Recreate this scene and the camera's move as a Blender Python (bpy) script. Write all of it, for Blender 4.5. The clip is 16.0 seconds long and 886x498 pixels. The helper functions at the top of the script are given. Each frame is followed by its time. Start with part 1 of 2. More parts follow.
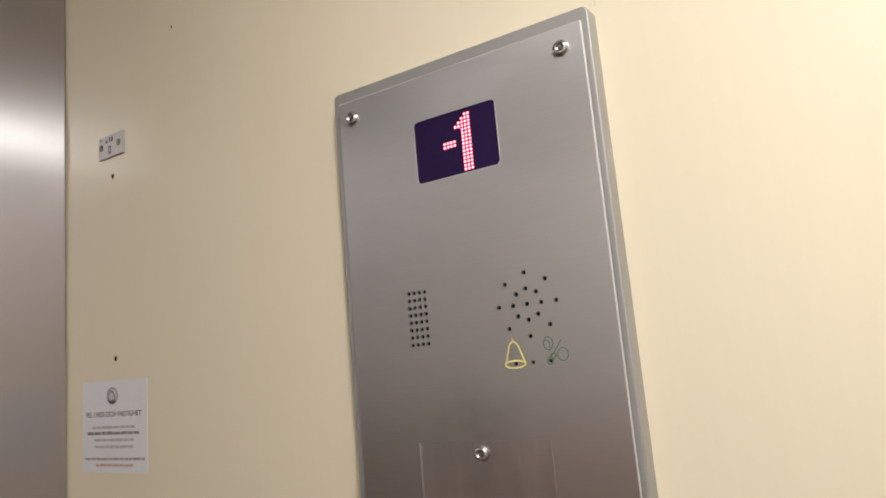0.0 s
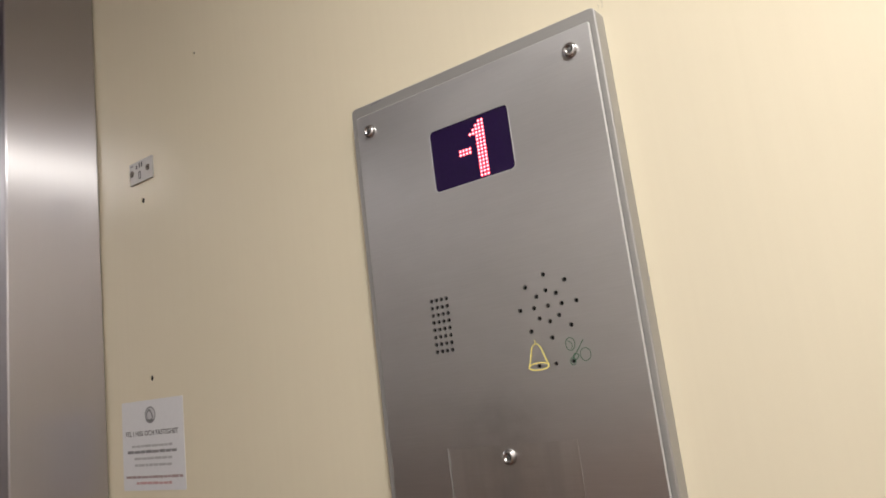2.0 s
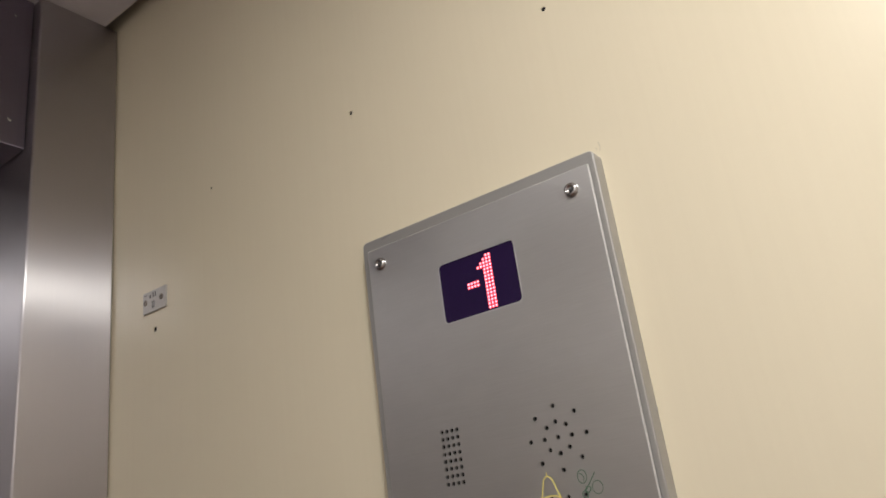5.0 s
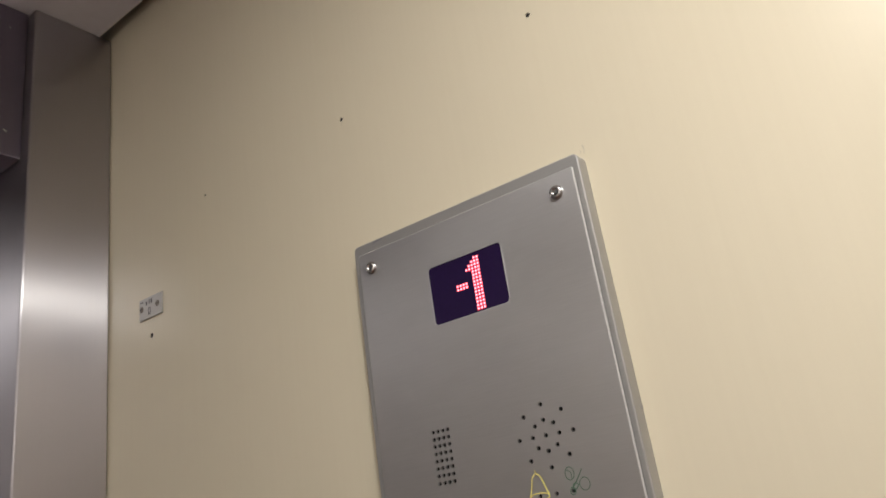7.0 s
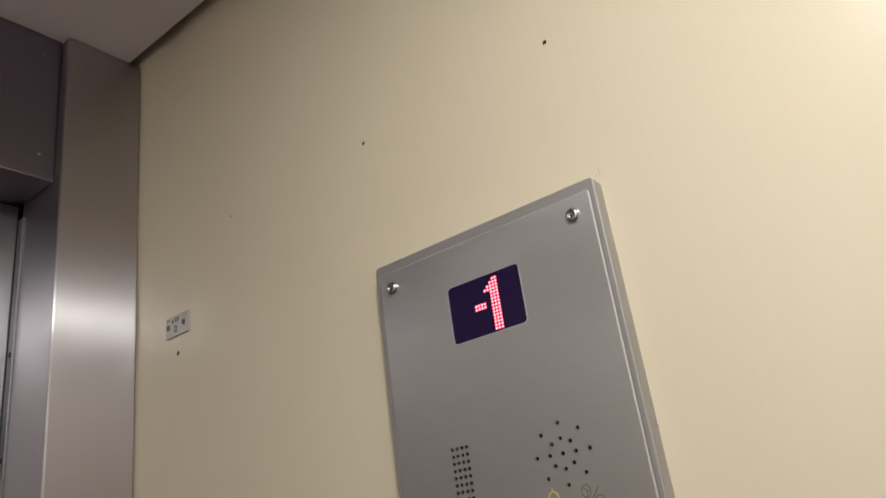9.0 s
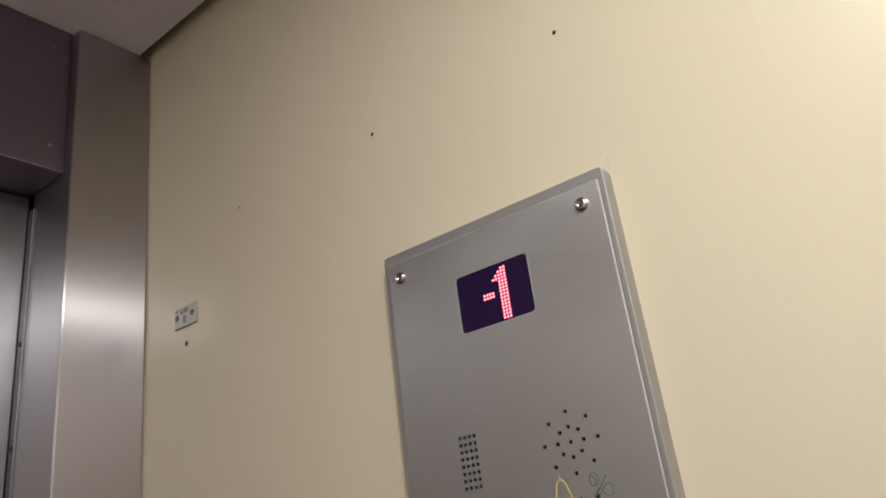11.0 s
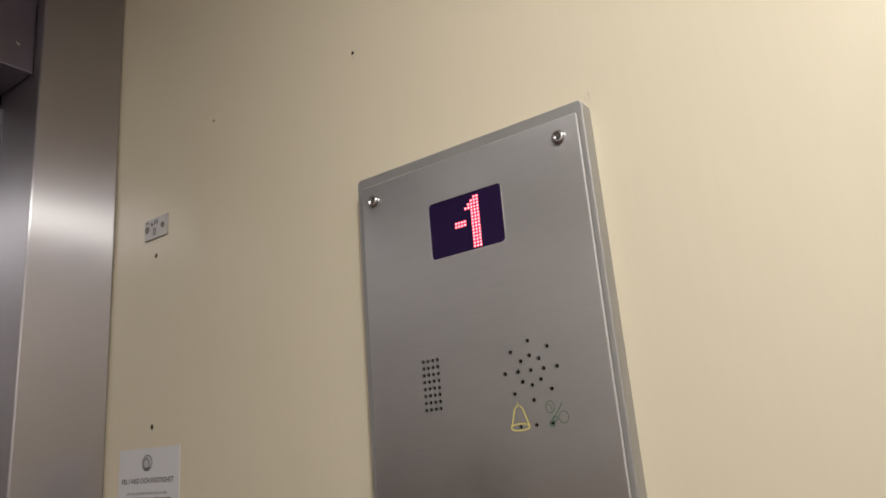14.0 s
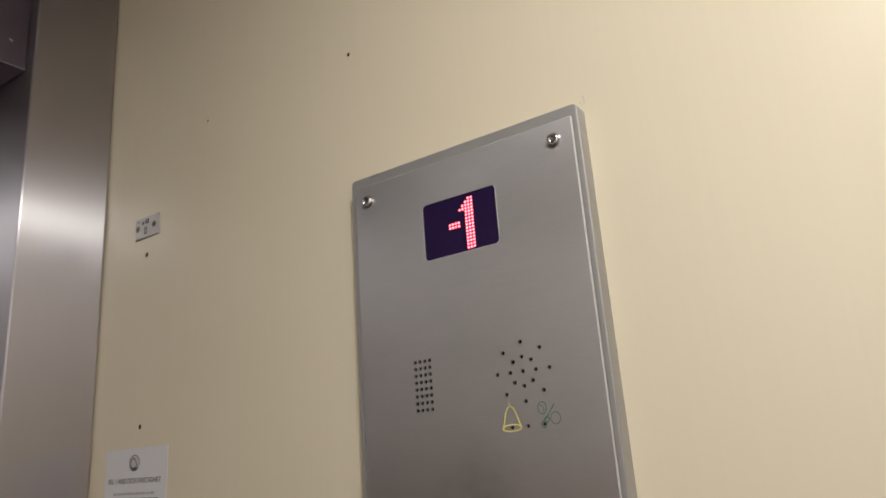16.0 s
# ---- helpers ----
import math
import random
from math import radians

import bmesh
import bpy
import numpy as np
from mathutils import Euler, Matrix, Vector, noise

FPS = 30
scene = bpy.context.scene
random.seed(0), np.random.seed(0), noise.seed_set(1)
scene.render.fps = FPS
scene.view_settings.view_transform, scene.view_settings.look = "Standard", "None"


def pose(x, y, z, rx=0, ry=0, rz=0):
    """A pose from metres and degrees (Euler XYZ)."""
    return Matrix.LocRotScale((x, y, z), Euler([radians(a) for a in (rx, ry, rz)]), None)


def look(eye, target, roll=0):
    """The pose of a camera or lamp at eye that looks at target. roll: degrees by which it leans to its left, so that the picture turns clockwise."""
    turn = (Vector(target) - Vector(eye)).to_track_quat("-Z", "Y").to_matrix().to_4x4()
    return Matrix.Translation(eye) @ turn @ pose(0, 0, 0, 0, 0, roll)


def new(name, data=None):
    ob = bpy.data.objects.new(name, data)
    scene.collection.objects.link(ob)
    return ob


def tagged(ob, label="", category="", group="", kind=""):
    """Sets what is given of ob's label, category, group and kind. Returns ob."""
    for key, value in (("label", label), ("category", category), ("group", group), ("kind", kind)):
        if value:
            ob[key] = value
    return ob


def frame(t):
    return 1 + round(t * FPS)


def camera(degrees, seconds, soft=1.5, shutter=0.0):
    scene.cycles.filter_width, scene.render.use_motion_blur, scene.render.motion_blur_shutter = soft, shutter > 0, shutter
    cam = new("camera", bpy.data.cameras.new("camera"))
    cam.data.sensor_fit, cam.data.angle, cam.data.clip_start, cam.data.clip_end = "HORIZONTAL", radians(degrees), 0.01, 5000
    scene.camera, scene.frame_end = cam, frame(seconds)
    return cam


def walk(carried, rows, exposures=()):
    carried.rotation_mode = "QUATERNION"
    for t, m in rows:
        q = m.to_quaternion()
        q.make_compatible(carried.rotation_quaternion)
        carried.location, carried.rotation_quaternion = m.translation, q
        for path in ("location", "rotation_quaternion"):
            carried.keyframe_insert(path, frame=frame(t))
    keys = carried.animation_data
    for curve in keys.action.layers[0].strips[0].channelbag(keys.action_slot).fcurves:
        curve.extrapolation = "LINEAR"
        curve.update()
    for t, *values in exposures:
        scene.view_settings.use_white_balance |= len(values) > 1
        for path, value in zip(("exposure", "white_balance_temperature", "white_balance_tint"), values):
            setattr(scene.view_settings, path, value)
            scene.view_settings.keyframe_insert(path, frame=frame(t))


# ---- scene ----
cam = camera(61.0, 16.0, soft=1.7)
PATH = [
    (0, (0.3984, -0.5124, 1.5190), (-0.6676, 1.1455, 1.8579), -5.13),
    (0.5, (0.4036, -0.5150, 1.5180), (-0.6673, 1.1354, 1.8776), -5.82),
    (1, (0.4050, -0.5089, 1.5134), (-0.7359, 1.1005, 1.8423), -6.47),
    (1.5, (0.4050, -0.5082, 1.5085), (-0.7282, 1.1005, 1.8662), -6.60),
    (2, (0.4098, -0.5097, 1.5107), (-0.7238, 1.0921, 1.8968), -7.12),
    (2.5, (0.4185, -0.5192, 1.5175), (-0.6968, 1.0702, 1.9973), -7.20),
    (3, (0.4170, -0.5198, 1.5191), (-0.6840, 1.0575, 2.0670), -7.14),
    (3.5, (0.4162, -0.5240, 1.5224), (-0.6719, 1.0437, 2.1212), -6.41),
    (4, (0.4142, -0.5254, 1.5214), (-0.6558, 1.0322, 2.1764), -6.60),
    (4.2, (0.4157, -0.5258, 1.5211), (-0.6497, 1.0280, 2.1924), -6.78),
    (6.3, (0.4208, -0.5393, 1.5161), (-0.6276, 1.0221, 2.1964), -8.89),
    (6.5, (0.4238, -0.5351, 1.5168), (-0.6284, 1.0246, 2.1952), -8.74),
    (7, (0.4311, -0.5344, 1.5141), (-0.6211, 1.0216, 2.2008), -8.74),
    (7.5, (0.4371, -0.5304, 1.5124), (-0.6165, 1.0163, 2.2179), -9.16),
    (8, (0.4441, -0.5377, 1.5162), (-0.6095, 1.0003, 2.2404), -9.07),
    (8.5, (0.4419, -0.5412, 1.5135), (-0.6231, 0.9758, 2.2647), -8.77),
    (9, (0.4413, -0.5475, 1.5109), (-0.6368, 0.9669, 2.2485), -8.23),
    (9.2, (0.4400, -0.5490, 1.5100), (-0.6390, 0.9640, 2.2490), -7.90),
    (11.3, (0.4380, -0.5470, 1.5030), (-0.6610, 0.9540, 2.2370), -7.60),
    (11.5, (0.4396, -0.5461, 1.5049), (-0.6649, 0.9549, 2.2310), -7.40),
    (12, (0.4304, -0.5374, 1.5006), (-0.6838, 0.9713, 2.1951), -6.70),
    (12.5, (0.4301, -0.5432, 1.5003), (-0.6861, 0.9789, 2.1615), -5.31),
    (13, (0.4336, -0.5421, 1.4990), (-0.6838, 0.9958, 2.1207), -5.27),
    (13.5, (0.4349, -0.5419, 1.4968), (-0.6697, 1.0225, 2.0736), -4.81),
    (14, (0.4401, -0.5434, 1.4989), (-0.6563, 1.0334, 2.0570), -4.77),
    (14.5, (0.4394, -0.5366, 1.4964), (-0.6451, 1.0481, 2.0556), -4.76),
    (15, (0.4404, -0.5363, 1.4998), (-0.6298, 1.0567, 2.0630), -4.80),
    (15.5, (0.4384, -0.5430, 1.4994), (-0.6238, 1.0546, 2.0645), -4.73),
    (16, (0.4361, -0.5462, 1.4930), (-0.6311, 1.0443, 2.0687), -4.24),
]
EXPOSURES = [(0, 0.45), (0.5, 0.34), (1, 0.31), (2, 0.35), (2.5, 0.23), (3, 0.17), (3.5, 0.14), (4, 0.10), (6.5, 0.03), (8, 0.0), (11.5, 0.0), (12.5, 0.0), (16, 0.0)]
walk(cam, [(t, look(eye, target, roll)) for t, eye, target, roll in PATH], EXPOSURES)

# ---- light ----
world = bpy.data.worlds.new("world")
world.use_nodes = True
world.node_tree.nodes["Background"].inputs[0].default_value = (0.5, 0.5, 0.5, 1)
world.node_tree.nodes["Background"].inputs[1].default_value = 0.02
scene.world = world

LAMP = (0.63, -0.635, 2.262)          # recessed square luminaire in the cabin ceiling
lamp_data = bpy.data.lights.new("cabin_lamp", "AREA")
lamp_data.shape, lamp_data.size = "SQUARE", 0.16
lamp_data.energy, lamp_data.color = 11.25, (0.967, 0.943, 0.905)
lamp = new("cabin_lamp", lamp_data)
lamp.matrix_world = pose(*LAMP)

# plan of the cabin
X0, X1 = -0.479, 0.93                # door side, back wall
Y0, Y1 = 0.0, -1.10                  # panel wall, opposite wall
TOP = 2.28                           # ceiling
FACE = -0.020                        # face of the operating panel


# ---- materials ----
def nodes_of(name):
    m = bpy.data.materials.new(name)
    m.use_nodes = True
    nt = m.node_tree
    return m, nt, nt.nodes["Principled BSDF"]


def noise_node(nt, scale, detail=3.0, rough=0.55, stretch=(1, 1, 1)):
    tc = nt.nodes.new("ShaderNodeTexCoord")
    mp = nt.nodes.new("ShaderNodeMapping")
    mp.inputs["Scale"].default_value = stretch
    nt.links.new(tc.outputs["Object"], mp.inputs["Vector"])
    n = nt.nodes.new("ShaderNodeTexNoise")
    n.inputs["Scale"].default_value = scale
    n.inputs["Detail"].default_value = detail
    n.inputs["Roughness"].default_value = rough
    nt.links.new(mp.outputs["Vector"], n.inputs["Vector"])
    return n.outputs["Fac"]


def ramp(nt, fac, lo, hi, a=0.3, b=0.7):
    """Map a factor between a and b onto lo..hi."""
    r = nt.nodes.new("ShaderNodeMapRange")
    for key, v in (("From Min", a), ("From Max", b), ("To Min", lo), ("To Max", hi)):
        r.inputs[key].default_value = v
    nt.links.new(fac, r.inputs["Value"])
    return r.outputs["Result"]


def mix(nt, fac, a, b, mode="MIX"):
    m = nt.nodes.new("ShaderNodeMix")
    m.data_type, m.blend_type = "RGBA", mode
    for k, v in (("Factor", fac), ("A", a), ("B", b)):
        s = [i for i in m.inputs if i.name == k and (i.type == "RGBA" or k == "Factor")][0]
        if isinstance(v, (tuple, list)):
            s.default_value = (*v, 1)
        elif isinstance(v, (int, float)):
            s.default_value = v
        else:
            nt.links.new(v, s)
    return [o for o in m.outputs if o.type == "RGBA"][0]


def bump(nt, bsdf, height, strength, distance):
    b = nt.nodes.new("ShaderNodeBump")
    b.inputs["Strength"].default_value, b.inputs["Distance"].default_value = strength, distance
    nt.links.new(height, b.inputs["Height"])
    nt.links.new(b.outputs["Normal"], bsdf.inputs["Normal"])


def painted(name, a, b, rough=0.5, spec=0.4, grain=(60, 60, 60), relief=0.0, cloud=4.0, wear=0.06):
    """Paint or laminate: two tones mixed by a broad cloud and a fine grain."""
    m, nt, p = nodes_of(name)
    broad = ramp(nt, noise_node(nt, cloud, 3), 0, 1, 0.15, 0.85)
    fine = ramp(nt, noise_node(nt, 1.0, 4, 0.6, grain), 0, 1)
    both = nt.nodes.new("ShaderNodeMath")
    both.operation = "MULTIPLY_ADD"
    both.inputs[1].default_value, both.use_clamp = 0.5, True
    nt.links.new(fine, both.inputs[0])
    half = nt.nodes.new("ShaderNodeMath")
    half.operation = "MULTIPLY"
    half.inputs[1].default_value = 0.5
    nt.links.new(broad, half.inputs[0])
    nt.links.new(half.outputs[0], both.inputs[2])
    nt.links.new(mix(nt, both.outputs[0], a, b), p.inputs["Base Color"])
    p.inputs["Roughness"].default_value = rough
    if wear:
        nt.links.new(ramp(nt, noise_node(nt, cloud, 3), rough - wear, rough + wear, 0.15, 0.85), p.inputs["Roughness"])
    p.inputs["Specular IOR Level"].default_value = spec
    if relief:
        bump(nt, p, fine, 0.25, relief)
    return m


def steel(name, base, rough, brush, aniso=0.6, turn=0.0, relief=0.0, smudge=0.06, stain=None, uneven=0.015, smear=(1, 1, 1), wear=0.35, contrast=0.93):
    """Brushed stainless steel; brush: how the grain is stretched along x, y, z."""
    m, nt, p = nodes_of(name)
    p.inputs["Metallic"].default_value = 1.0
    grain = noise_node(nt, 1.0, 5, 0.7, brush)
    dirt = noise_node(nt, 9.0, 4, 0.6, smear)
    dark = tuple(c * contrast for c in base)
    col = mix(nt, ramp(nt, grain, 0, 1), dark, base)
    col = mix(nt, ramp(nt, dirt, 0, wear, 0.35, 0.75), col, tuple(c * 0.8 for c in base))
    if stain:
        # an old greasy patch round a point
        tc = nt.nodes.new("ShaderNodeTexCoord")
        far = nt.nodes.new("ShaderNodeVectorMath")
        far.operation = "DISTANCE"
        far.inputs[1].default_value = stain
        nt.links.new(tc.outputs["Object"], far.inputs[0])
        near = ramp(nt, far.outputs["Value"], 0.75, 0.0, 0.006, 0.050)
        blot = nt.nodes.new("ShaderNodeMath")
        blot.operation = "MULTIPLY"
        nt.links.new(near, blot.inputs[0])
        nt.links.new(ramp(nt, noise_node(nt, 45.0, 4), 0.2, 1.0), blot.inputs[1])
        col = mix(nt, blot.outputs[0], col, tuple(c * 0.62 for c in base))
    nt.links.new(col, p.inputs["Base Color"])
    add = nt.nodes.new("ShaderNodeMath")
    add.operation = "ADD"
    nt.links.new(ramp(nt, grain, rough - uneven, rough + uneven), add.inputs[0])
    nt.links.new(ramp(nt, dirt, 0, smudge, 0.4, 0.7), add.inputs[1])
    nt.links.new(add.outputs[0], p.inputs["Roughness"])
    p.inputs["Anisotropic"].default_value = aniso
    p.inputs["Anisotropic Rotation"].default_value = turn
    tan = nt.nodes.new("ShaderNodeTangent")
    tan.direction_type, tan.axis = "RADIAL", "Z"
    nt.links.new(tan.outputs[0], p.inputs["Tangent"])
    if relief:
        bump(nt, p, grain, 0.3, relief)
    return m


def plain(name, col, rough=0.5, metal=0.0, spec=0.5):
    m, nt, p = nodes_of(name)
    tone = ramp(nt, noise_node(nt, 300.0, 3), 0, 1)
    nt.links.new(mix(nt, tone, tuple(c * 0.88 for c in col), col), p.inputs["Base Color"])
    p.inputs["Roughness"].default_value, p.inputs["Metallic"].default_value = rough, metal
    p.inputs["Specular IOR Level"].default_value = spec
    return m


def glowing(name, col, strength):
    m, nt, p = nodes_of(name)
    p.inputs["Base Color"].default_value = (*col, 1)
    p.inputs["Emission Color"].default_value = (*col, 1)
    p.inputs["Emission Strength"].default_value = strength
    return m


M_WALL = painted("cream_laminate", (0.702, 0.636, 0.480), (0.723, 0.657, 0.498), 0.29, 0.42, (160, 160, 5), 0.0, 5.0, 0.0)
# pale tone of the unseen opposite wall, set to brighten the faceplate's reflection
M_GREY = painted("unseen_wall_pale", (0.66, 0.645, 0.63), (0.71, 0.695, 0.68), 0.45, 0.35, (60, 60, 60), 0.0, 5.0)
# added brown for the unseen lower wall, to tint the panel's reflection and bounce
M_LOWER = painted("lower_bounce_tone", (0.47, 0.36, 0.315), (0.53, 0.41, 0.36), 0.45, 0.35, (60, 60, 60), 0.0, 5.0)
# darker tone of the unseen back wall, set to dim the door post's reflection
M_BACK = painted("unseen_wall_grey", (0.43, 0.39, 0.39), (0.48, 0.44, 0.44), 0.45, 0.35, (60, 60, 60), 0.0, 5.0)
M_CEIL = painted("ceiling_paint", (0.56, 0.535, 0.55), (0.61, 0.585, 0.60), 0.55, 0.3)
# floor is out of view; its red warms the light bounced onto the walls
M_FLOOR = painted("floor_bounce_tone", (0.24, 0.13, 0.10), (0.30, 0.165, 0.13), 0.5, 0.4, (90, 90, 90))
# black of the unseen closers; paints the shade seen through narrow gaps
M_GAP_SHADE = plain("gap_shade", (0.015, 0.015, 0.017), 0.8)
M_POST = steel("post_steel", (0.35, 0.33, 0.385), 0.34, (700, 700, 6), 1.0, 0.0, 0.0, 0.03)


def polish(m, base, rough, aniso, share):
    """A second, sharper lobe across the grain, as drawn and polished sheet steel has."""
    nt = m.node_tree
    p, out = nt.nodes["Principled BSDF"], nt.nodes["Material Output"]
    g = nt.nodes.new("ShaderNodeBsdfAnisotropic")
    g.inputs["Color"].default_value = (*base, 1)
    g.inputs["Roughness"].default_value, g.inputs["Anisotropy"].default_value = rough, aniso
    nt.links.new(p.inputs["Tangent"].links[0].from_socket, g.inputs["Tangent"])
    both = nt.nodes.new("ShaderNodeMixShader")
    both.inputs[0].default_value = share
    nt.links.new(out.inputs["Surface"].links[0].from_socket, both.inputs[1])
    nt.links.new(g.outputs[0], both.inputs[2])
    nt.links.new(both.outputs[0], out.inputs["Surface"])


polish(M_POST, (0.62, 0.61, 0.59), 0.28, -0.77, 0.52)
polish(M_POST, (0.60, 0.59, 0.62), 0.21, 0.0, 0.22)
M_HEAD = steel("header_steel", (0.30, 0.275, 0.345), 0.34, (500, 500, 8), 0.95, 0.0, 0.0, 0.03)
M_STOP = steel("stop_steel", (0.22, 0.215, 0.235), 0.42, (500, 500, 8), 0.3)
M_PLATE = steel("plate_steel", (0.605, 0.596, 0.594), 0.32, (34, 34, 1500), 0.82, 0.0, 0.0, 0.06, (0.098, FACE, 1.476), 0.012, (0.6, 1, 1.3), 0.6, 0.905)
M_FLAP = steel("flap_steel", (0.595, 0.585, 0.575), 0.33, (34, 34, 1500), 0.85, 0.0, 0.0, 0.10, (0.098, FACE, 1.458), 0.012, (9, 9, 0.7), 0.9, 0.89)
M_FRAME = steel("frame_steel", (0.395, 0.388, 0.374), 0.38, (12, 12, 900), 0.30, 0.0, 0.0)
M_FRAME.node_tree.nodes["Principled BSDF"].inputs["Metallic"].default_value = 0.50
M_BEZEL = plain("bezel_bright", (0.64, 0.64, 0.65), 0.48, 0.6)
M_EDGE_GLINT = plain("edge_highlight", (0.60, 0.60, 0.59), 0.36, 0.45)
M_CHROME = plain("screw_chrome", (0.62, 0.61, 0.60), 0.20, 1.0)
M_SOCKET = plain("socket_dark", (0.16, 0.16, 0.16), 0.5, 0.6)
# near-black that paints the shade inside holes and slots
M_HOLE_SHADE = plain("hole_shade", (0.012, 0.011, 0.011), 0.9)
M_LENS = plain("display_window", (0.019, 0.009, 0.045), 0.25, 0.0, 0.25)
M_LED = glowing("led_red", (1.0, 0.055, 0.10), 1.6)
M_CORE = glowing("led_core", (1.0, 0.30, 0.36), 2.6)
M_YELLOW = plain("engraved_yellow", (0.92, 0.80, 0.24), 0.5)
M_GREEN = plain("engraved_green", (0.14, 0.235, 0.17), 0.55)
M_PAPER = painted("sticker_paper", (0.66, 0.665, 0.68), (0.72, 0.725, 0.74), 0.4, 0.4, (200, 200, 200))
M_INK = plain("ink_grey", (0.24, 0.24, 0.25), 0.6)
M_INK2 = plain("ink_pale", (0.46, 0.46, 0.47), 0.6)
M_INK3 = plain("ink_faint", (0.57, 0.57, 0.59), 0.6)
M_RED2 = plain("ink_brown", (0.40, 0.30, 0.30), 0.6)
M_TITLE = plain("ink_black", (0.12, 0.115, 0.12), 0.6)
M_RED = plain("ink_red", (0.56, 0.34, 0.34), 0.6)
M_TAG = painted("tag_plastic", (0.44, 0.43, 0.41), (0.50, 0.49, 0.47), 0.35, 0.5, (150, 150, 150))
M_TAGSCREW = plain("tag_screw", (0.26, 0.23, 0.20), 0.4, 0.8)
M_BLACK = plain("rubber_black", (0.02, 0.02, 0.02), 0.6)
M_GLOW = glowing("lamp_diffuser", (1.0, 0.94, 0.905), 6.0)
M_SCUFF = plain("scuff_grey", (0.66, 0.60, 0.455), 0.5)
M_CHIP = plain("bare_metal_chip", (0.75, 0.74, 0.72), 0.3, 0.6)


def leaf_steel():
    """Leather-grain embossed steel sheet of the door leaf."""
    m = steel("embossed_steel", (0.37, 0.365, 0.385), 0.31, (300, 300, 300), 0.9)
    nt, p = m.node_tree, m.node_tree.nodes["Principled BSDF"]
    v = nt.nodes.new("ShaderNodeTexVoronoi")
    v.inputs["Scale"].default_value = 480.0
    tc = nt.nodes.new("ShaderNodeTexCoord")
    nt.links.new(tc.outputs["Object"], v.inputs["Vector"])
    bump(nt, p, v.outputs["Distance"], 0.45, 0.0002)
    return m


M_LEAF = leaf_steel()


# ---- mesh helpers ----
def part(name, bm, material, parent=None, label="", smooth=False):
    me = bpy.data.meshes.new(name)
    bmesh.ops.recalc_face_normals(bm, faces=bm.faces)
    bm.to_mesh(me)
    bm.free()
    me.materials.append(material)
    if smooth:
        me.polygons.foreach_set("use_smooth", [True] * len(me.polygons))
    ob = new(name, me)
    if parent is not None:
        ob.parent = parent
        # parts keep world coordinates; only the thing's own Empty is moved
        ob.matrix_parent_inverse = Matrix.Translation(-parent.location)
    if label:
        tagged(ob, label)
    return ob


def thing(name, base, label, category, group="", kind=""):
    ob = new(name)
    ob.empty_display_size = 0.02
    ob.location = base
    return tagged(ob, label, category, group, kind)


def box(x0, x1, y0, y1, z0, z1, r=0.0, seg=2, bm=None):
    """A box with rounded edges."""
    own = bmesh.new()
    bmesh.ops.create_cube(own, size=1.0)
    for v in own.verts:
        v.co = Vector(((x0 + x1) / 2 + v.co.x * (x1 - x0), (y0 + y1) / 2 + v.co.y * (y1 - y0), (z0 + z1) / 2 + v.co.z * (z1 - z0)))
    if r:
        bmesh.ops.bevel(own, geom=own.edges[:], offset=r, segments=seg, affect="EDGES", profile=0.5)
    if bm is None:
        return own
    me = bpy.data.meshes.new("tmp")
    own.to_mesh(me)
    own.free()
    bm.from_mesh(me)
    bpy.data.meshes.remove(me)
    return bm


def circle(cx, cz, r, n=12, rz=None):
    return [(cx + r * math.cos(2 * math.pi * k / n), cz + (rz or r) * math.sin(2 * math.pi * k / n)) for k in range(n)]


def rounded(x0, x1, z0, z1, r, n=4):
    pts = []
    for cx, cz, a in ((x1 - r, z1 - r, 0), (x0 + r, z1 - r, 90), (x0 + r, z0 + r, 180), (x1 - r, z0 + r, 270)):
        pts += [(cx + r * math.cos(radians(a + 90 * k / n)), cz + r * math.sin(radians(a + 90 * k / n))) for k in range(n + 1)]
    return pts


def sheet(loops, y, thick, edge=0.0):
    """A plate facing -y, with its outline and its holes as loops of (x, z); edge: rounding of the outline's front."""
    bm = bmesh.new()
    rim = []
    for i, loop in enumerate(loops):
        vs = [bm.verts.new((px, y, pz)) for px, pz in loop]
        es = [bm.edges.new((vs[k], vs[(k + 1) % len(vs)])) for k in range(len(vs))]
        if i == 0:
            rim = es
    bmesh.ops.triangle_fill(bm, edges=bm.edges[:], use_beauty=True, normal=(0, -1, 0))
    grown = bmesh.ops.extrude_face_region(bm, geom=bm.faces[:])
    front = {v for v in grown["geom"] if isinstance(v, bmesh.types.BMVert)}
    for v in bm.verts:
        if v not in front:
            v.co.y = y + thick
    if edge:
        want = []
        mids = {(round((e.verts[0].co.x + e.verts[1].co.x) / 2, 5), round((e.verts[0].co.z + e.verts[1].co.z) / 2, 5)) for e in rim}
        for e in bm.edges:
            if all(abs(v.co.y - y) < 1e-7 for v in e.verts):
                mid = (round((e.verts[0].co.x + e.verts[1].co.x) / 2, 5), round((e.verts[0].co.z + e.verts[1].co.z) / 2, 5))
                if mid in mids:
                    want.append(e)
        bmesh.ops.bevel(bm, geom=want, offset=edge, segments=3, affect="EDGES", profile=0.5)
    return bm


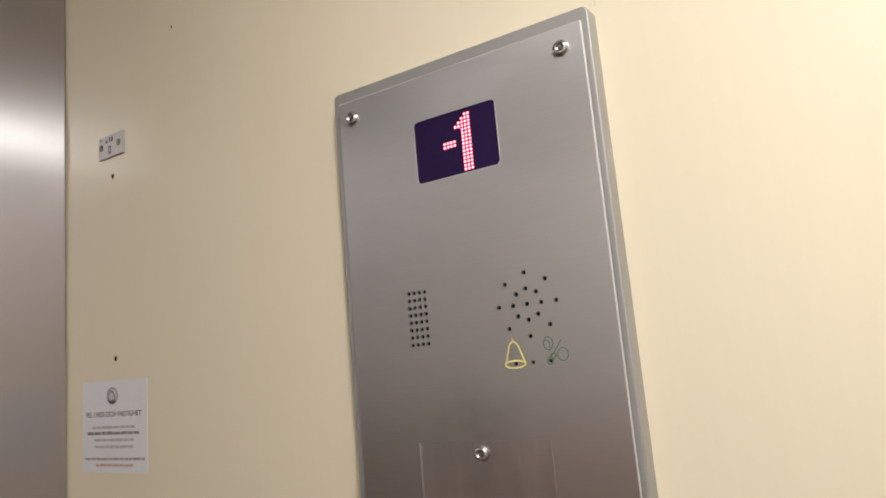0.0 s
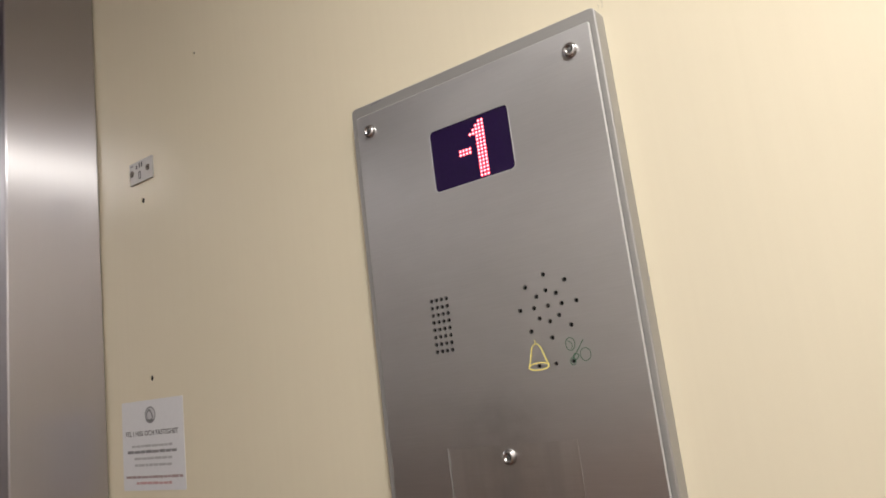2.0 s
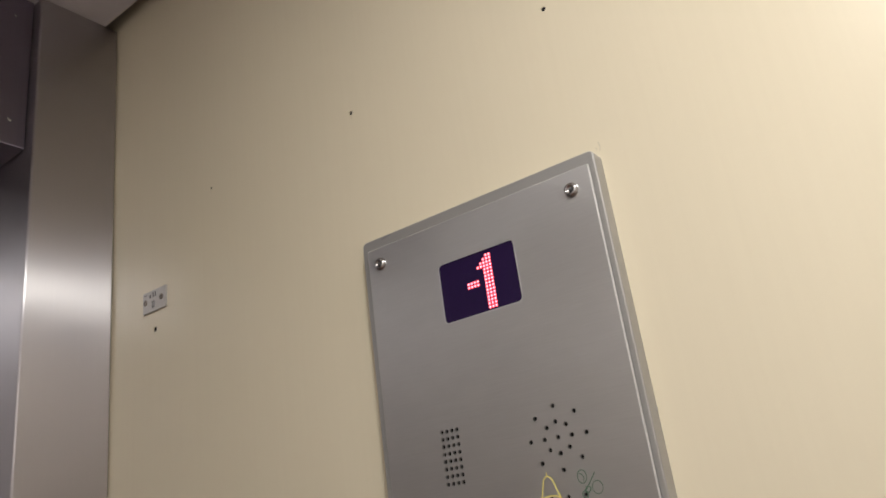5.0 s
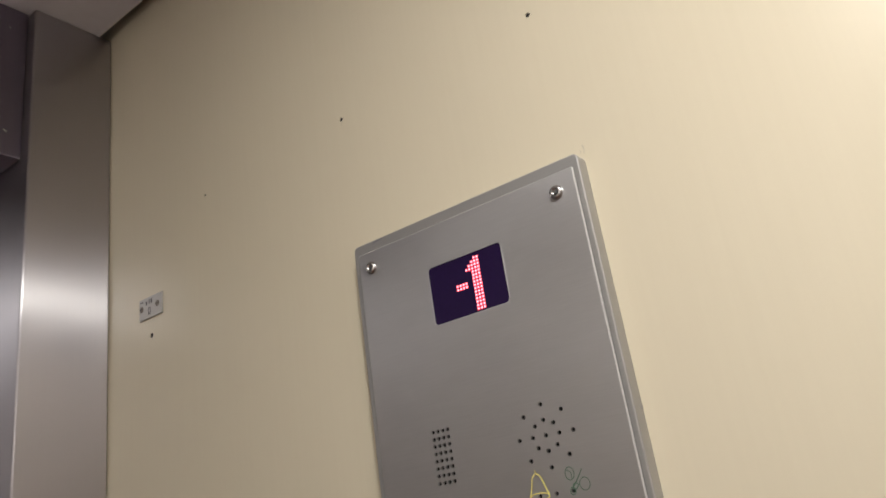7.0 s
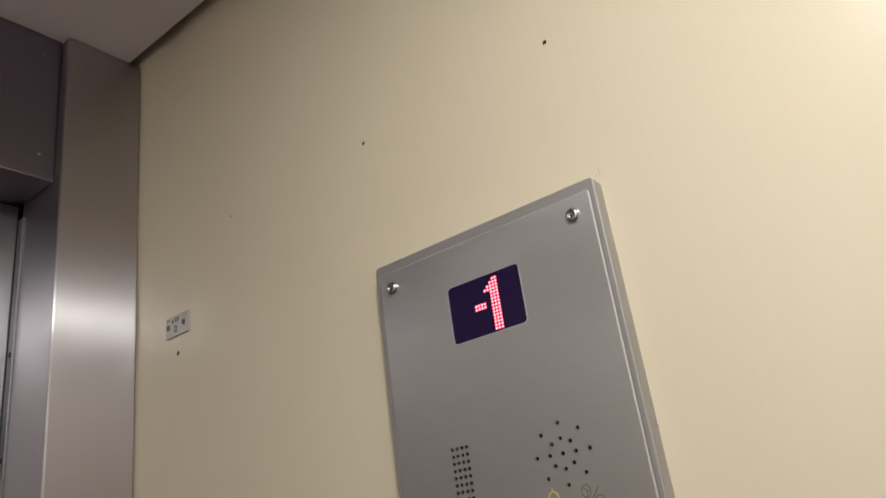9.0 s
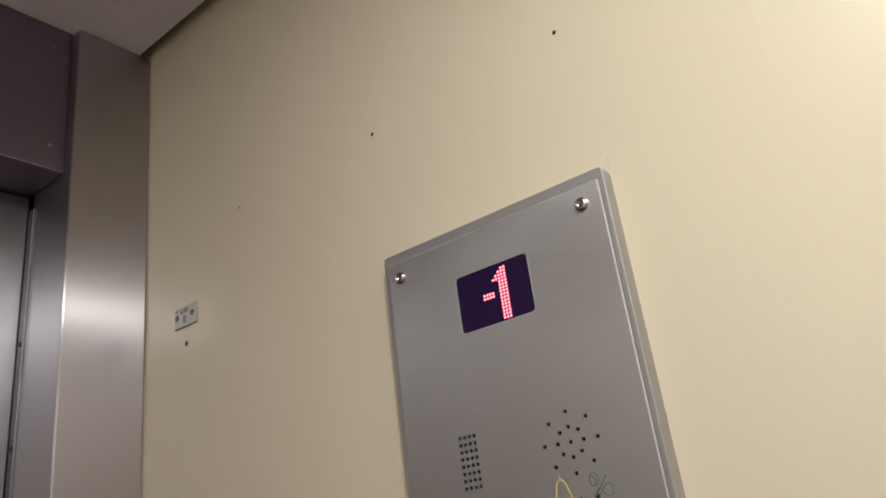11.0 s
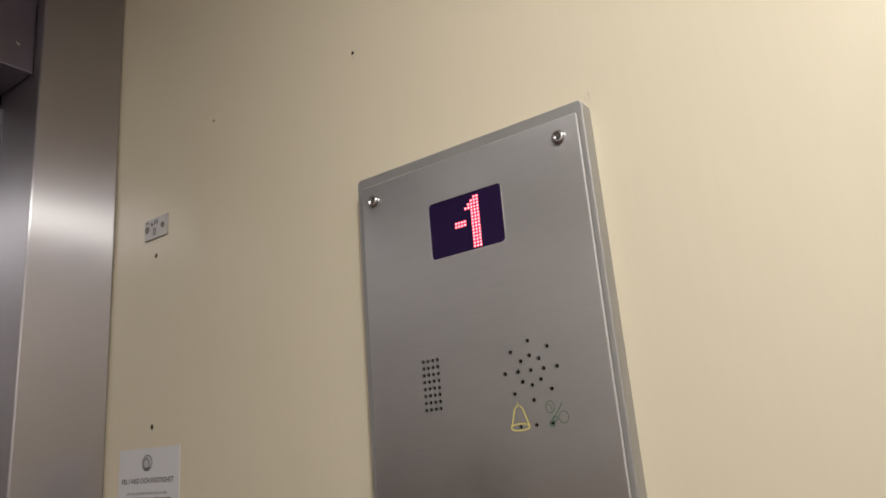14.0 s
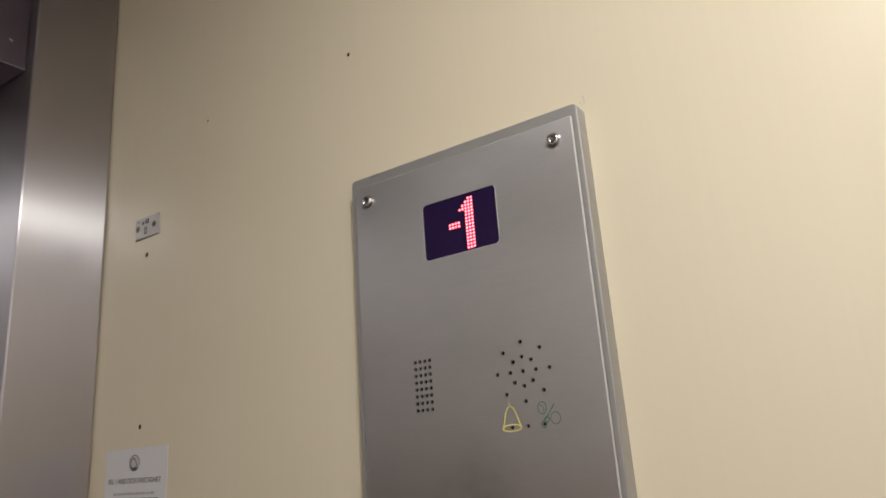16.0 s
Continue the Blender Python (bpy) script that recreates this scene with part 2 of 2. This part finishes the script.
def disc(cx, cz, y, depth, profile, n=24, bm=None):
    """A turned piece on the wall: profile of (radius, depth towards the room)."""
    bm = bmesh.new() if bm is None else bm
    rings = []
    for r, d in profile:
        rings.append([bm.verts.new((px, y - d, pz)) for px, pz in circle(cx, cz, max(r, 1e-5), n)])
    for a, b in zip(rings, rings[1:]):
        for k in range(n):
            bm.faces.new((a[k], a[(k + 1) % n], b[(k + 1) % n], b[k]))
    bm.faces.new(rings[-1])
    return bm


def stroke(points, y, width, depth=0.0004, closed=False, bm=None):
    """A painted line of even width along (x, z) points, lying on the plane y."""
    bm = bmesh.new() if bm is None else bm
    pts = [Vector(p) for p in points]
    n = len(pts)
    left, right = [], []
    for k, p in enumerate(pts):
        a = pts[(k - 1) % n] if closed or k else p
        b = pts[(k + 1) % n] if closed or k < n - 1 else p
        d = (b - a).normalized()
        side = Vector((-d.y, d.x)) * width / 2
        left.append(bm.verts.new((p.x + side.x, y - depth, p.y + side.y)))
        right.append(bm.verts.new((p.x - side.x, y - depth, p.y - side.y)))
    for k in range(n if closed else n - 1):
        j = (k + 1) % n
        bm.faces.new((left[k], left[j], right[j], right[k]))
    return bm


def smooth_line(points, steps=6, closed=False):
    """Catmull-Rom through (x, z) points."""
    pts = [Vector(p) for p in points]
    n, out = len(pts), []
    for k in range(n if closed else n - 1):
        p0 = pts[(k - 1) % n] if closed or k else pts[k]
        p1, p2 = pts[k], pts[(k + 1) % n]
        p3 = pts[(k + 2) % n] if closed or k < n - 2 else p2
        for s in range(steps):
            t = s / steps
            out.append(0.5 * ((2 * p1) + (p2 - p0) * t + (2 * p0 - 5 * p1 + 4 * p2 - p3) * t * t + (3 * p1 - p0 - 3 * p2 + p3) * t ** 3))
    if not closed:
        out.append(pts[-1])
    return out


# ---- the cabin shell ----
WALL_HOLES = [(-0.384, 1.788, 0.0035), (-0.383, 1.574, 0.0034), (-0.269, 1.937, 0.0020), (-0.035, 1.935, 0.0024), (0.200, 1.934, 0.0024)]


def build_shell():
    wall = part("wall_north", sheet([[(X0 - 0.12, 0), (X1, 0), (X1, 2.46), (X0 - 0.12, 2.46)]] + [circle(x, z, r, 10) for x, z, r in WALL_HOLES], Y0, 0.0012), M_WALL)
    tagged(wall, "cream laminate cabin wall with a few small screw holes", "wall", kind="structure")
    # added black sheet close behind the lining, so the screw holes look shaded
    tagged(part("wall_north_hole_shade", box(X0 - 0.12, X1, 0.0014, 0.05, 0, 2.46), M_HOLE_SHADE), "black sheet painting the shade inside the wall's screw holes", "wall", kind="structure")
    tagged(part("wall_south", box(X0 - 0.12, X1, Y1 - 0.05, Y1, 1.40, 2.46), M_GREY), "unseen cabin wall, pale grey tone set for its reflection and fill", "wall", kind="structure")
    # out of view: lower half split off only to shape what the steel reflects
    tagged(part("wall_south_lower", box(X0 - 0.12, X1, Y1 - 0.05, Y1, 0, 1.40), M_LOWER), "unseen lower wall half, toned reddish-brown for its reflection and bounce", "wall", kind="structure")
    tagged(part("wall_east", box(X1, X1 + 0.05, Y1 - 0.05, 0.05, 0, 2.46), M_BACK), "unseen cabin back wall, grey tone set for its reflection", "wall", kind="structure")
    tagged(part("floor", box(X0 - 0.12, X1, Y1, Y0, -0.05, 0), M_FLOOR), "unseen cabin floor, toned reddish-brown to warm the bounce light", "floor", kind="structure")
    # suspended ceiling with a shadow gap along the panel wall, and an opening for the lamp
    bm = bmesh.new()
    lx, ly, h = LAMP[0], LAMP[1], 0.15
    for a in ((X0 - 0.11, lx - h, Y1 + 0.02, -0.020), (lx + h, X1 - 0.02, Y1 + 0.02, -0.020), (lx - h, lx + h, Y1 + 0.02, ly - h), (lx - h, lx + h, ly + h, -0.020)):
        box(*a, TOP, TOP + 0.018, bm=bm)
    tagged(part("ceiling", bm, M_CEIL), "pale grey suspended cabin ceiling with a shadow gap", "ceiling", kind="structure")
    # added black cap over the cabin, in place of the shade in the gap
    tagged(part("ceiling_void", box(X0 - 0.12, X1, Y1, Y0, 2.44, 2.46), M_GAP_SHADE), "unseen black cap that keeps the ceiling gap dark", "ceiling", kind="structure")


def build_lamp():
    root = thing("ceiling_light", (LAMP[0], LAMP[1], TOP), "square recessed ceiling light with a white diffuser", "ceiling light")
    lx, ly = LAMP[0], LAMP[1]
    bm = bmesh.new()
    for a in ((lx - 0.165, lx - 0.14, ly - 0.165, ly + 0.165), (lx + 0.14, lx + 0.165, ly - 0.165, ly + 0.165), (lx - 0.14, lx + 0.14, ly - 0.165, ly - 0.14), (lx - 0.14, lx + 0.14, ly + 0.14, ly + 0.165)):
        box(*a, TOP - 0.006, TOP + 0.03, 0.001, 1, bm)
    part("frame", bm, M_FRAME, root)
    part("diffuser", box(lx - 0.139, lx + 0.139, ly - 0.139, ly + 0.139, TOP + 0.012, TOP + 0.02), M_GLOW, root, "glowing white diffuser")


# ---- the door side ----
POST_Y, JAMB_X, HEAD_X, HEAD_Z = -0.1160, -0.586, -0.497, 2.046


def build_door_side():
    post = thing("door_post", (X0, POST_Y / 2, 0), "brushed stainless steel door post beside the cabin wall", "door post", kind="structure")
    part("post_sheet", box(JAMB_X, X0 + 0.001, POST_Y, -0.0015, 0, TOP - 0.001, 0.0028, 4), M_POST, post)
    part("door_stop", box(JAMB_X - 0.002, JAMB_X + 0.012, POST_Y - 0.004, POST_Y + 0.002, 0, HEAD_Z - 0.024, 0.001, 2), M_STOP, post, "narrow steel door stop strip")
    for z in (1.823, 1.687, 1.10, 0.45):
        part("buffer", box(JAMB_X + 0.005, JAMB_X + 0.009, POST_Y - 0.0060, POST_Y - 0.0035, z - 0.0034, z + 0.0034, 0.0011, 2), M_BLACK, post, "small black rubber buffer")
    far = thing("door_post", (X0, Y1 + 0.06, 0), "brushed stainless steel door post beside the cabin wall", "door post", kind="structure")
    part("post_sheet", box(JAMB_X, X0 + 0.001, Y1 + 0.0015, Y1 - POST_Y, 0, TOP - 0.001, 0.0018, 3), M_POST, far)
    head = thing("door_header", (HEAD_X, Y1 / 2, HEAD_Z), "dull brushed steel header panel above the lift door", "door header", kind="structure")
    part("header_sheet", box(JAMB_X - 0.02, HEAD_X, Y1 - POST_Y + 0.001, POST_Y - 0.001, HEAD_Z, TOP - 0.001, 0.001, 2), M_HEAD, head)
    for y, z, s in ((-0.139, 2.082, 0.0032), (-0.141, 2.245, 0.0018)):
        bm = bmesh.new()
        ring = [bm.verts.new((HEAD_X + 0.0004, y + s * f * math.cos(a), z + s * f * 0.8 * math.sin(a))) for a, f in ((0.2, 1), (1.2, 0.5), (2.2, 1.2), (3.3, 0.6), (4.1, 0.5), (5.3, 1.3))]
        bm.faces.new(ring)
        part("paint_chip", bm, M_CHIP, head, "bare metal scratch")
    # lintel rail behind the header, then the leaf
    tagged(part("door_rail", box(JAMB_X - 0.08, JAMB_X - 0.022, Y1 - POST_Y, POST_Y, HEAD_Z, TOP), M_HEAD), "dull steel rail above the lift door", "door rail", kind="structure")
    door = thing("lift_door", (JAMB_X - 0.02, Y1 / 2, 0), "closed lift door of leather-grain embossed steel", "door")
    part("leaf", box(JAMB_X - 0.035, JAMB_X - 0.004, Y1 - POST_Y + 0.003, POST_Y - 0.003, 0.005, HEAD_Z - 0.002, 0.002, 2), M_LEAF, door)
    # added black sheet behind the leaf, in place of the shade in its gaps
    tagged(part("wall_west", box(JAMB_X - 0.14, JAMB_X - 0.10, Y1, 0.05, 0, 2.46), M_GAP_SHADE), "unseen black closer that keeps the gaps round the door dark", "wall", kind="structure")


# ---- the operating panel ----
GRILLE = [(0.0452 + 0.00505 * i, 1.5885 - 0.00590 * j) for i in range(4) for j in range(8)]
SPEAKER = [(0.150, 1.5672)] + [(0.150 + r * math.sin(k * math.pi / 4), 1.5672 + r * math.cos(k * math.pi / 4)) for r in (0.0115, 0.0234) for k in range(8)]
INDICATORS = [(0.136, 1.5250), (0.150, 1.5250), (0.164, 1.5250)]
FLAP = (0.0435, 0.1580, 1.290, 1.4710)
WINDOW = (0.0636, 0.1408, 1.6757, 1.7286)


def build_screw(root, x, z, y=FACE):
    prof = [(0.0061, -0.0005), (0.0061, 0.0008), (0.0058, 0.0020), (0.0048, 0.0031), (0.0034, 0.0036), (0.0031, 0.0034), (0.0028, 0.0022), (0.0001, 0.0020)]
    s = part("screw", disc(x, z, y, 0, prof, 28), M_CHROME, root, "chrome button-head security screw", True)
    part("socket", disc(x, z, y - 0.0018, 0, [(0.0019, 0.0), (0.0019, 0.0005), (0.0012, 0.0006), (0.0011, 0.0018), (0.0001, 0.0019)], 6), M_SOCKET, s)


def build_panel():
    root = thing("operating_panel", (0.10, 0, 1.36), "brushed stainless steel lift operating panel with a red display", "control panel")
    # a folded steel tray with a rounded front edge, standing off the wall behind the faceplate
    part("rim", sheet([rounded(-0.0243, 0.2220, 0.955, 1.7790, 0.0048, 5)], -0.0150, 0.0148, 0.0013), M_FRAME, root, "satin steel tray behind the faceplate")
    # old wear on the tray: a dark scratch along its top strip and a burr on its side
    part("scratch", stroke(smooth_line([(0.0002, 1.7755), (0.0040, 1.7766), (0.0085, 1.7768), (0.0125, 1.7775)]), -0.0150, 0.0009, 0.0002), M_INK, root, "thin dark scratch")
    part("burr", box(0.2216, 0.2226, -0.0034, -0.0006, 1.5728, 1.5765, 0.0004, 2), M_FRAME, root, "small steel burr")
    holes = [circle(x, z, 0.00175, 10) for x, z in GRILLE + SPEAKER] + [circle(x, z, 0.0016, 10) for x, z in INDICATORS]
    fx0, fx1, fz0, fz1 = FLAP
    x0, x1, z0, z1 = WINDOW
    outline = rounded(-0.0150, 0.2178, 0.967, 1.7668, 0.0015, 2)
    plate = part("faceplate", sheet([outline, rounded(x0, x1, z0, z1, 0.004), [(fx0, fz0), (fx1, fz0), (fx1, fz1), (fx0, fz1)]] + holes, FACE, 0.0017, 0.0009), M_PLATE, root)
    # the bright line along the plate's edge is painted in with its own material
    plate.data.materials.append(M_EDGE_GLINT)
    for f in plate.data.polygons:
        c = f.center
        if abs(f.normal.y) < 0.97 and (c.x < -0.0141 or c.x > 0.2168 or c.z > 1.7658):
            f.material_index = 1
    part("plate_fold", sheet([rounded(-0.0128, 0.2152, 0.9695, 1.7642, 0.0012, 2), rounded(-0.0110, 0.2138, 0.971, 1.7628, 0.001, 2)], -0.0183, 0.0032), M_FRAME, root, "folded steel edge of the faceplate")
    # black filler just behind the plate paints the shade of the perforations
    part("backing", box(-0.0105, 0.2133, -0.0183, -0.0152, 0.9715, 1.7623), M_HOLE_SHADE, root, "black filler painting the shade inside the perforations")
    # left gap widened: the seat showing there draws that edge's highlight
    flap = part("access_flap", box(fx0 + 0.0017, fx1 - 0.0006, FACE + 0.0001, FACE + 0.0010, fz0 + 0.0003, fz1 - 0.0002), M_FLAP, root, "brushed steel access flap")
    part("flap_seat", box(fx0 + 0.0001, fx1 - 0.0001, FACE + 0.0005, FACE + 0.0012, fz0 + 0.0001, fz1 - 0.0001), M_FRAME, root)
    build_screw(root, 0.0, 1.75)
    build_screw(root, 0.2, 1.75)
    build_screw(root, 0.1, 1.462)
    # display: thin bright bezel, dark window, lit dots
    disp = part("display", sheet([rounded(x0 + 0.0003, x1 - 0.0003, z0 + 0.0003, z1 - 0.0003, 0.0038)], FACE + 0.0005, 0.0012), M_LENS, root, "dark violet display window")
    part("bezel", sheet([rounded(x0 - 0.0006, x1 + 0.0001, z0 - 0.0006, z1 + 0.0001, 0.0048), rounded(x0 + 0.0003, x1 - 0.0003, z0 + 0.0003, z1 - 0.0003, 0.0038)], FACE - 0.0003, 0.0008), M_BEZEL, disp, "thin bright bezel")
    p, cx, top = 0.00297, 0.1095, 1.7235
    dots = []
    for row in range(16):
        cols = {0: (1, 2), 1: (0, 1, 2), 2: (-1, 0, 1, 2), 3: (-2, -1, 0, 1, 2)}.get(row, (0, 1, 2))
        dots += [(cx + c * 0.0031, top - row * p) for c in cols]
    dots += [(0.0920 + 0.0031 * c, 1.7032 - 0.0030 * r) for c in range(4) for r in range(2)]
    bm = bmesh.new()
    core = bmesh.new()
    for x, z in dots:
        disc(x, z, FACE + 0.0006, 0, [(0.00145, 0.0), (0.0012, 0.0002), (0.0001, 0.0003)], 12, bm)
        disc(x, z, FACE + 0.0004, 0, [(0.00095, 0.0), (0.0007, 0.0004), (0.0001, 0.0005)], 10, core)
    digits = part("led_readout", bm, M_LED, disp, "red dot-matrix minus one")
    part("led_glow", core, M_CORE, digits)
    # engraved pictograms
    bm = stroke(smooth_line([(0.1276, 1.5252), (0.1292, 1.5290), (0.1308, 1.5345), (0.1322, 1.5390), (0.1357, 1.5412), (0.1390, 1.5388), (0.1408, 1.5345), (0.1426, 1.5290), (0.1442, 1.5252)]), FACE, 0.0009)
    stroke(circle(0.1359, 1.5247, 0.0083, 28, 0.0026), FACE, 0.0009, 0.0005, True, bm)
    stroke([(0.1357, 1.5411), (0.1352, 1.5440)], FACE, 0.0007, 0.0006, False, bm)
    part("bell_symbol", bm, M_YELLOW, root, "yellow alarm bell outline")
    bm = stroke(circle(0.1636, 1.5373, 0.0036, 22, 0.0046), FACE, 0.0007, 0.0004, True, bm=None)
    stroke(smooth_line([(0.1616, 1.5398), (0.1640, 1.5386), (0.1650, 1.5362), (0.1642, 1.5340)]), FACE, 0.0006, 0.0005, False, bm)
    stroke(circle(0.1742, 1.5287, 0.0041, 22, 0.0045), FACE, 0.0006, 0.0004, True, bm)
    stroke(smooth_line([(0.1740, 1.5392), (0.1705, 1.5345), (0.1668, 1.5300), (0.1640, 1.5268)]), FACE, 0.0008, 0.0005, False, bm)
    stroke(smooth_line([(0.1640, 1.5268), (0.1660, 1.5300), (0.1690, 1.5290), (0.1672, 1.5262), (0.1644, 1.5266)]), FACE, 0.0008, 0.0006, False, bm)
    stroke(circle(0.1640, 1.5250, 0.0022, 16, 0.0026), FACE, 0.0007, 0.0006, True, bm)
    part("speech_symbol", bm, M_GREEN, root, "faded green engraved symbol")


# ---- small things on the wall ----
def bar(root, name, x0, x1, z0, z1, y, mat, tilt=0.0, about=(0, 0)):
    bm = box(x0, x1, y - 0.00015, y + 0.0001, z0, z1)
    turn = Matrix.Translation((about[0], 0, about[1])) @ Matrix.Rotation(radians(tilt), 4, "Y") @ Matrix.Translation((-about[0], 0, -about[1]))
    bm.transform(turn)
    return part(name, bm, mat, root)


def words(root, name, text, x0, x1, z0, z1, y, mat, tilt=0.0, about=(0, 0)):
    """Lettering stretched into a box on the wall."""
    cu = bpy.data.curves.new(name, "FONT")
    cu.body, cu.size, cu.offset = text, 1.0, 0.018
    ob = bpy.data.objects.new(name, cu)
    scene.collection.objects.link(ob)
    bpy.context.view_layer.update()
    me = bpy.data.meshes.new_from_object(ob.evaluated_get(bpy.context.evaluated_depsgraph_get()))
    bpy.data.objects.remove(ob)
    bm = bmesh.new()
    bm.from_mesh(me)
    bpy.data.meshes.remove(me)
    xs, ys = [v.co.x for v in bm.verts], [v.co.y for v in bm.verts]
    for v in bm.verts:
        u, w = (v.co.x - min(xs)) / (max(xs) - min(xs)), (v.co.y - min(ys)) / (max(ys) - min(ys))
        v.co = Vector((x0 + u * (x1 - x0), y, z0 + w * (z1 - z0)))
    turn = Matrix.Translation((about[0], 0, about[1])) @ Matrix.Rotation(radians(tilt), 4, "Y") @ Matrix.Translation((-about[0], 0, -about[1]))
    bm.transform(turn)
    return part(name, bm, mat, root)


def build_sticker():
    cx, cz, tilt = -0.387, 1.4995, 1.0
    root = thing("notice_sticker", (cx, 0, 1.449), "white paper fault-report notice stuck on the cream wall", "notice")
    bm = sheet([rounded(-0.4475, -0.3265, 1.4490, 1.5500, 0.0012, 2)], -0.0006, 0.0005)
    turn = Matrix.Translation((cx, 0, cz)) @ Matrix.Rotation(radians(tilt), 4, "Y") @ Matrix.Translation((-cx, 0, -cz))
    bm.transform(turn)
    part("paper", bm, M_PAPER, root)
    y, ab = -0.0008, (cx, cz)
    bm = stroke(circle(-0.3885, 1.5330, 0.0098, 28, 0.0088), y, 0.0014, 0.0001, True)
    stroke(smooth_line([(-0.3945, 1.5280), (-0.3955, 1.5345), (-0.3905, 1.5385), (-0.3860, 1.5350), (-0.3835, 1.5290)]), y, 0.0022, 0.0001, False, bm)
    stroke(smooth_line([(-0.3925, 1.5275), (-0.3885, 1.5262), (-0.3845, 1.5285)]), y, 0.0030, 0.0002, False, bm)
    stroke(smooth_line([(-0.3965, 1.5290), (-0.3925, 1.5262), (-0.3870, 1.5255), (-0.3825, 1.5275)]), y, 0.0026, 0.0002, False, bm)
    emblem = part("emblem", bm, M_INK, root, "grey round emblem")
    part("emblem_ground", disc(-0.3885, 1.5330, y + 0.0001, 0, [(0.0092, 0.0), (0.0088, 0.0001), (0.0001, 0.0001)], 24), M_INK3, emblem)
    words(root, "title", "FEL I HISS OCH FASTIGHET", -0.4395, -0.3365, 1.5100, 1.5158, y, M_TITLE, tilt, ab)
    rng = random.Random(4)
    lines = [(-0.428, -0.345, 1.4985, 0.0026, M_INK2), (-0.437, -0.337, 1.4920, 0.0032, M_INK), (-0.4235, -0.350, 1.4845, 0.0026, M_INK2), (-0.423, -0.351, 1.4772, 0.0028, M_INK2), (-0.441, -0.331, 1.4640, 0.0026, M_RED2), (-0.420, -0.352, 1.4572, 0.0026, M_RED)]
    for a, b, z, h, mat in lines:
        x = a
        while x < b - 0.003:
            w = min(rng.uniform(0.005, 0.014), b - x)
            up = rng.uniform(-0.0002, 0.0003)
            bar(root, "text_bar", x, x + w, z - h / 2, z + h / 2 + up, y, mat, tilt, ab)
            x += w + 0.0014


def build_tag():
    root = thing("number_tag", (-0.382, 0, 1.811), "small grey plastic tag screwed to the cream wall", "tag")
    dx, dz, face = 0.0026, -0.0009, -0.0026
    part("plate", box(-0.4085 + dx, -0.3610 + dx, face, 0.0, 1.8120 + dz, 1.8395 + dz, 0.0004, 2), M_TAG, root)
    for x in (-0.4035 + dx, -0.3700 + dx):
        s = part("screw", disc(x, 1.8265 + dz, face, 0, [(0.0040, 0.0), (0.0038, 0.0006), (0.0026, 0.0009), (0.0001, 0.0010)], 16), M_TAGSCREW, root, "dull slotted screw", True)
        part("slot", box(x - 0.0024, x + 0.0024, face - 0.0011, face - 0.0008, 1.8262 + dz, 1.8268 + dz), M_HOLE_SHADE, s)
    for x0, x1, z0, z1 in ((-0.3945, -0.3915, 1.8300, 1.8345), (-0.3880, -0.3858, 1.8305, 1.8365), (-0.3835, -0.3810, 1.8305, 1.8365), (-0.3895, -0.3845, 1.8245, 1.8258), (-0.3895, -0.3845, 1.8165, 1.8178), (-0.3895, -0.3882, 1.8165, 1.8258), (-0.3858, -0.3845, 1.8165, 1.8258), (-0.4060, -0.4000, 1.8352, 1.8362)):
        bar(root, "text_bar", x0 + dx, x1 + dx, z0 + dz, z1 + dz, face - 0.0001, M_TITLE)


def build_scuff():
    """Faint rubbed marks on the wall by the panel's upper corner and below the screw holes."""
    bm = bmesh.new()
    for x, z, w, h in ((0.2225, 1.7865, 0.0014, 0.008), (0.2195, 1.7850, 0.0010, 0.003)):
        stroke(smooth_line([(x, z - h / 2), (x + 0.0006, z), (x - 0.0003, z + h / 2)]), Y0, w, 0.0002, False, bm)
    # thin drip lines under two of the screw holes
    for x, z in ((-0.0350, 1.9300), (-0.2690, 1.9330)):
        stroke(smooth_line([(x, z + 0.0028), (x + 0.0002, z), (x - 0.0001, z - 0.0026)]), Y0, 0.0010, 0.0002, False, bm)
    tagged(part("scuff_mark", bm, M_SCUFF), "faint grey scuff on the cream wall above the panel", "scuff", kind="structure")


build_shell()
build_lamp()
build_door_side()
build_panel()
build_sticker()
build_tag()
build_scuff()
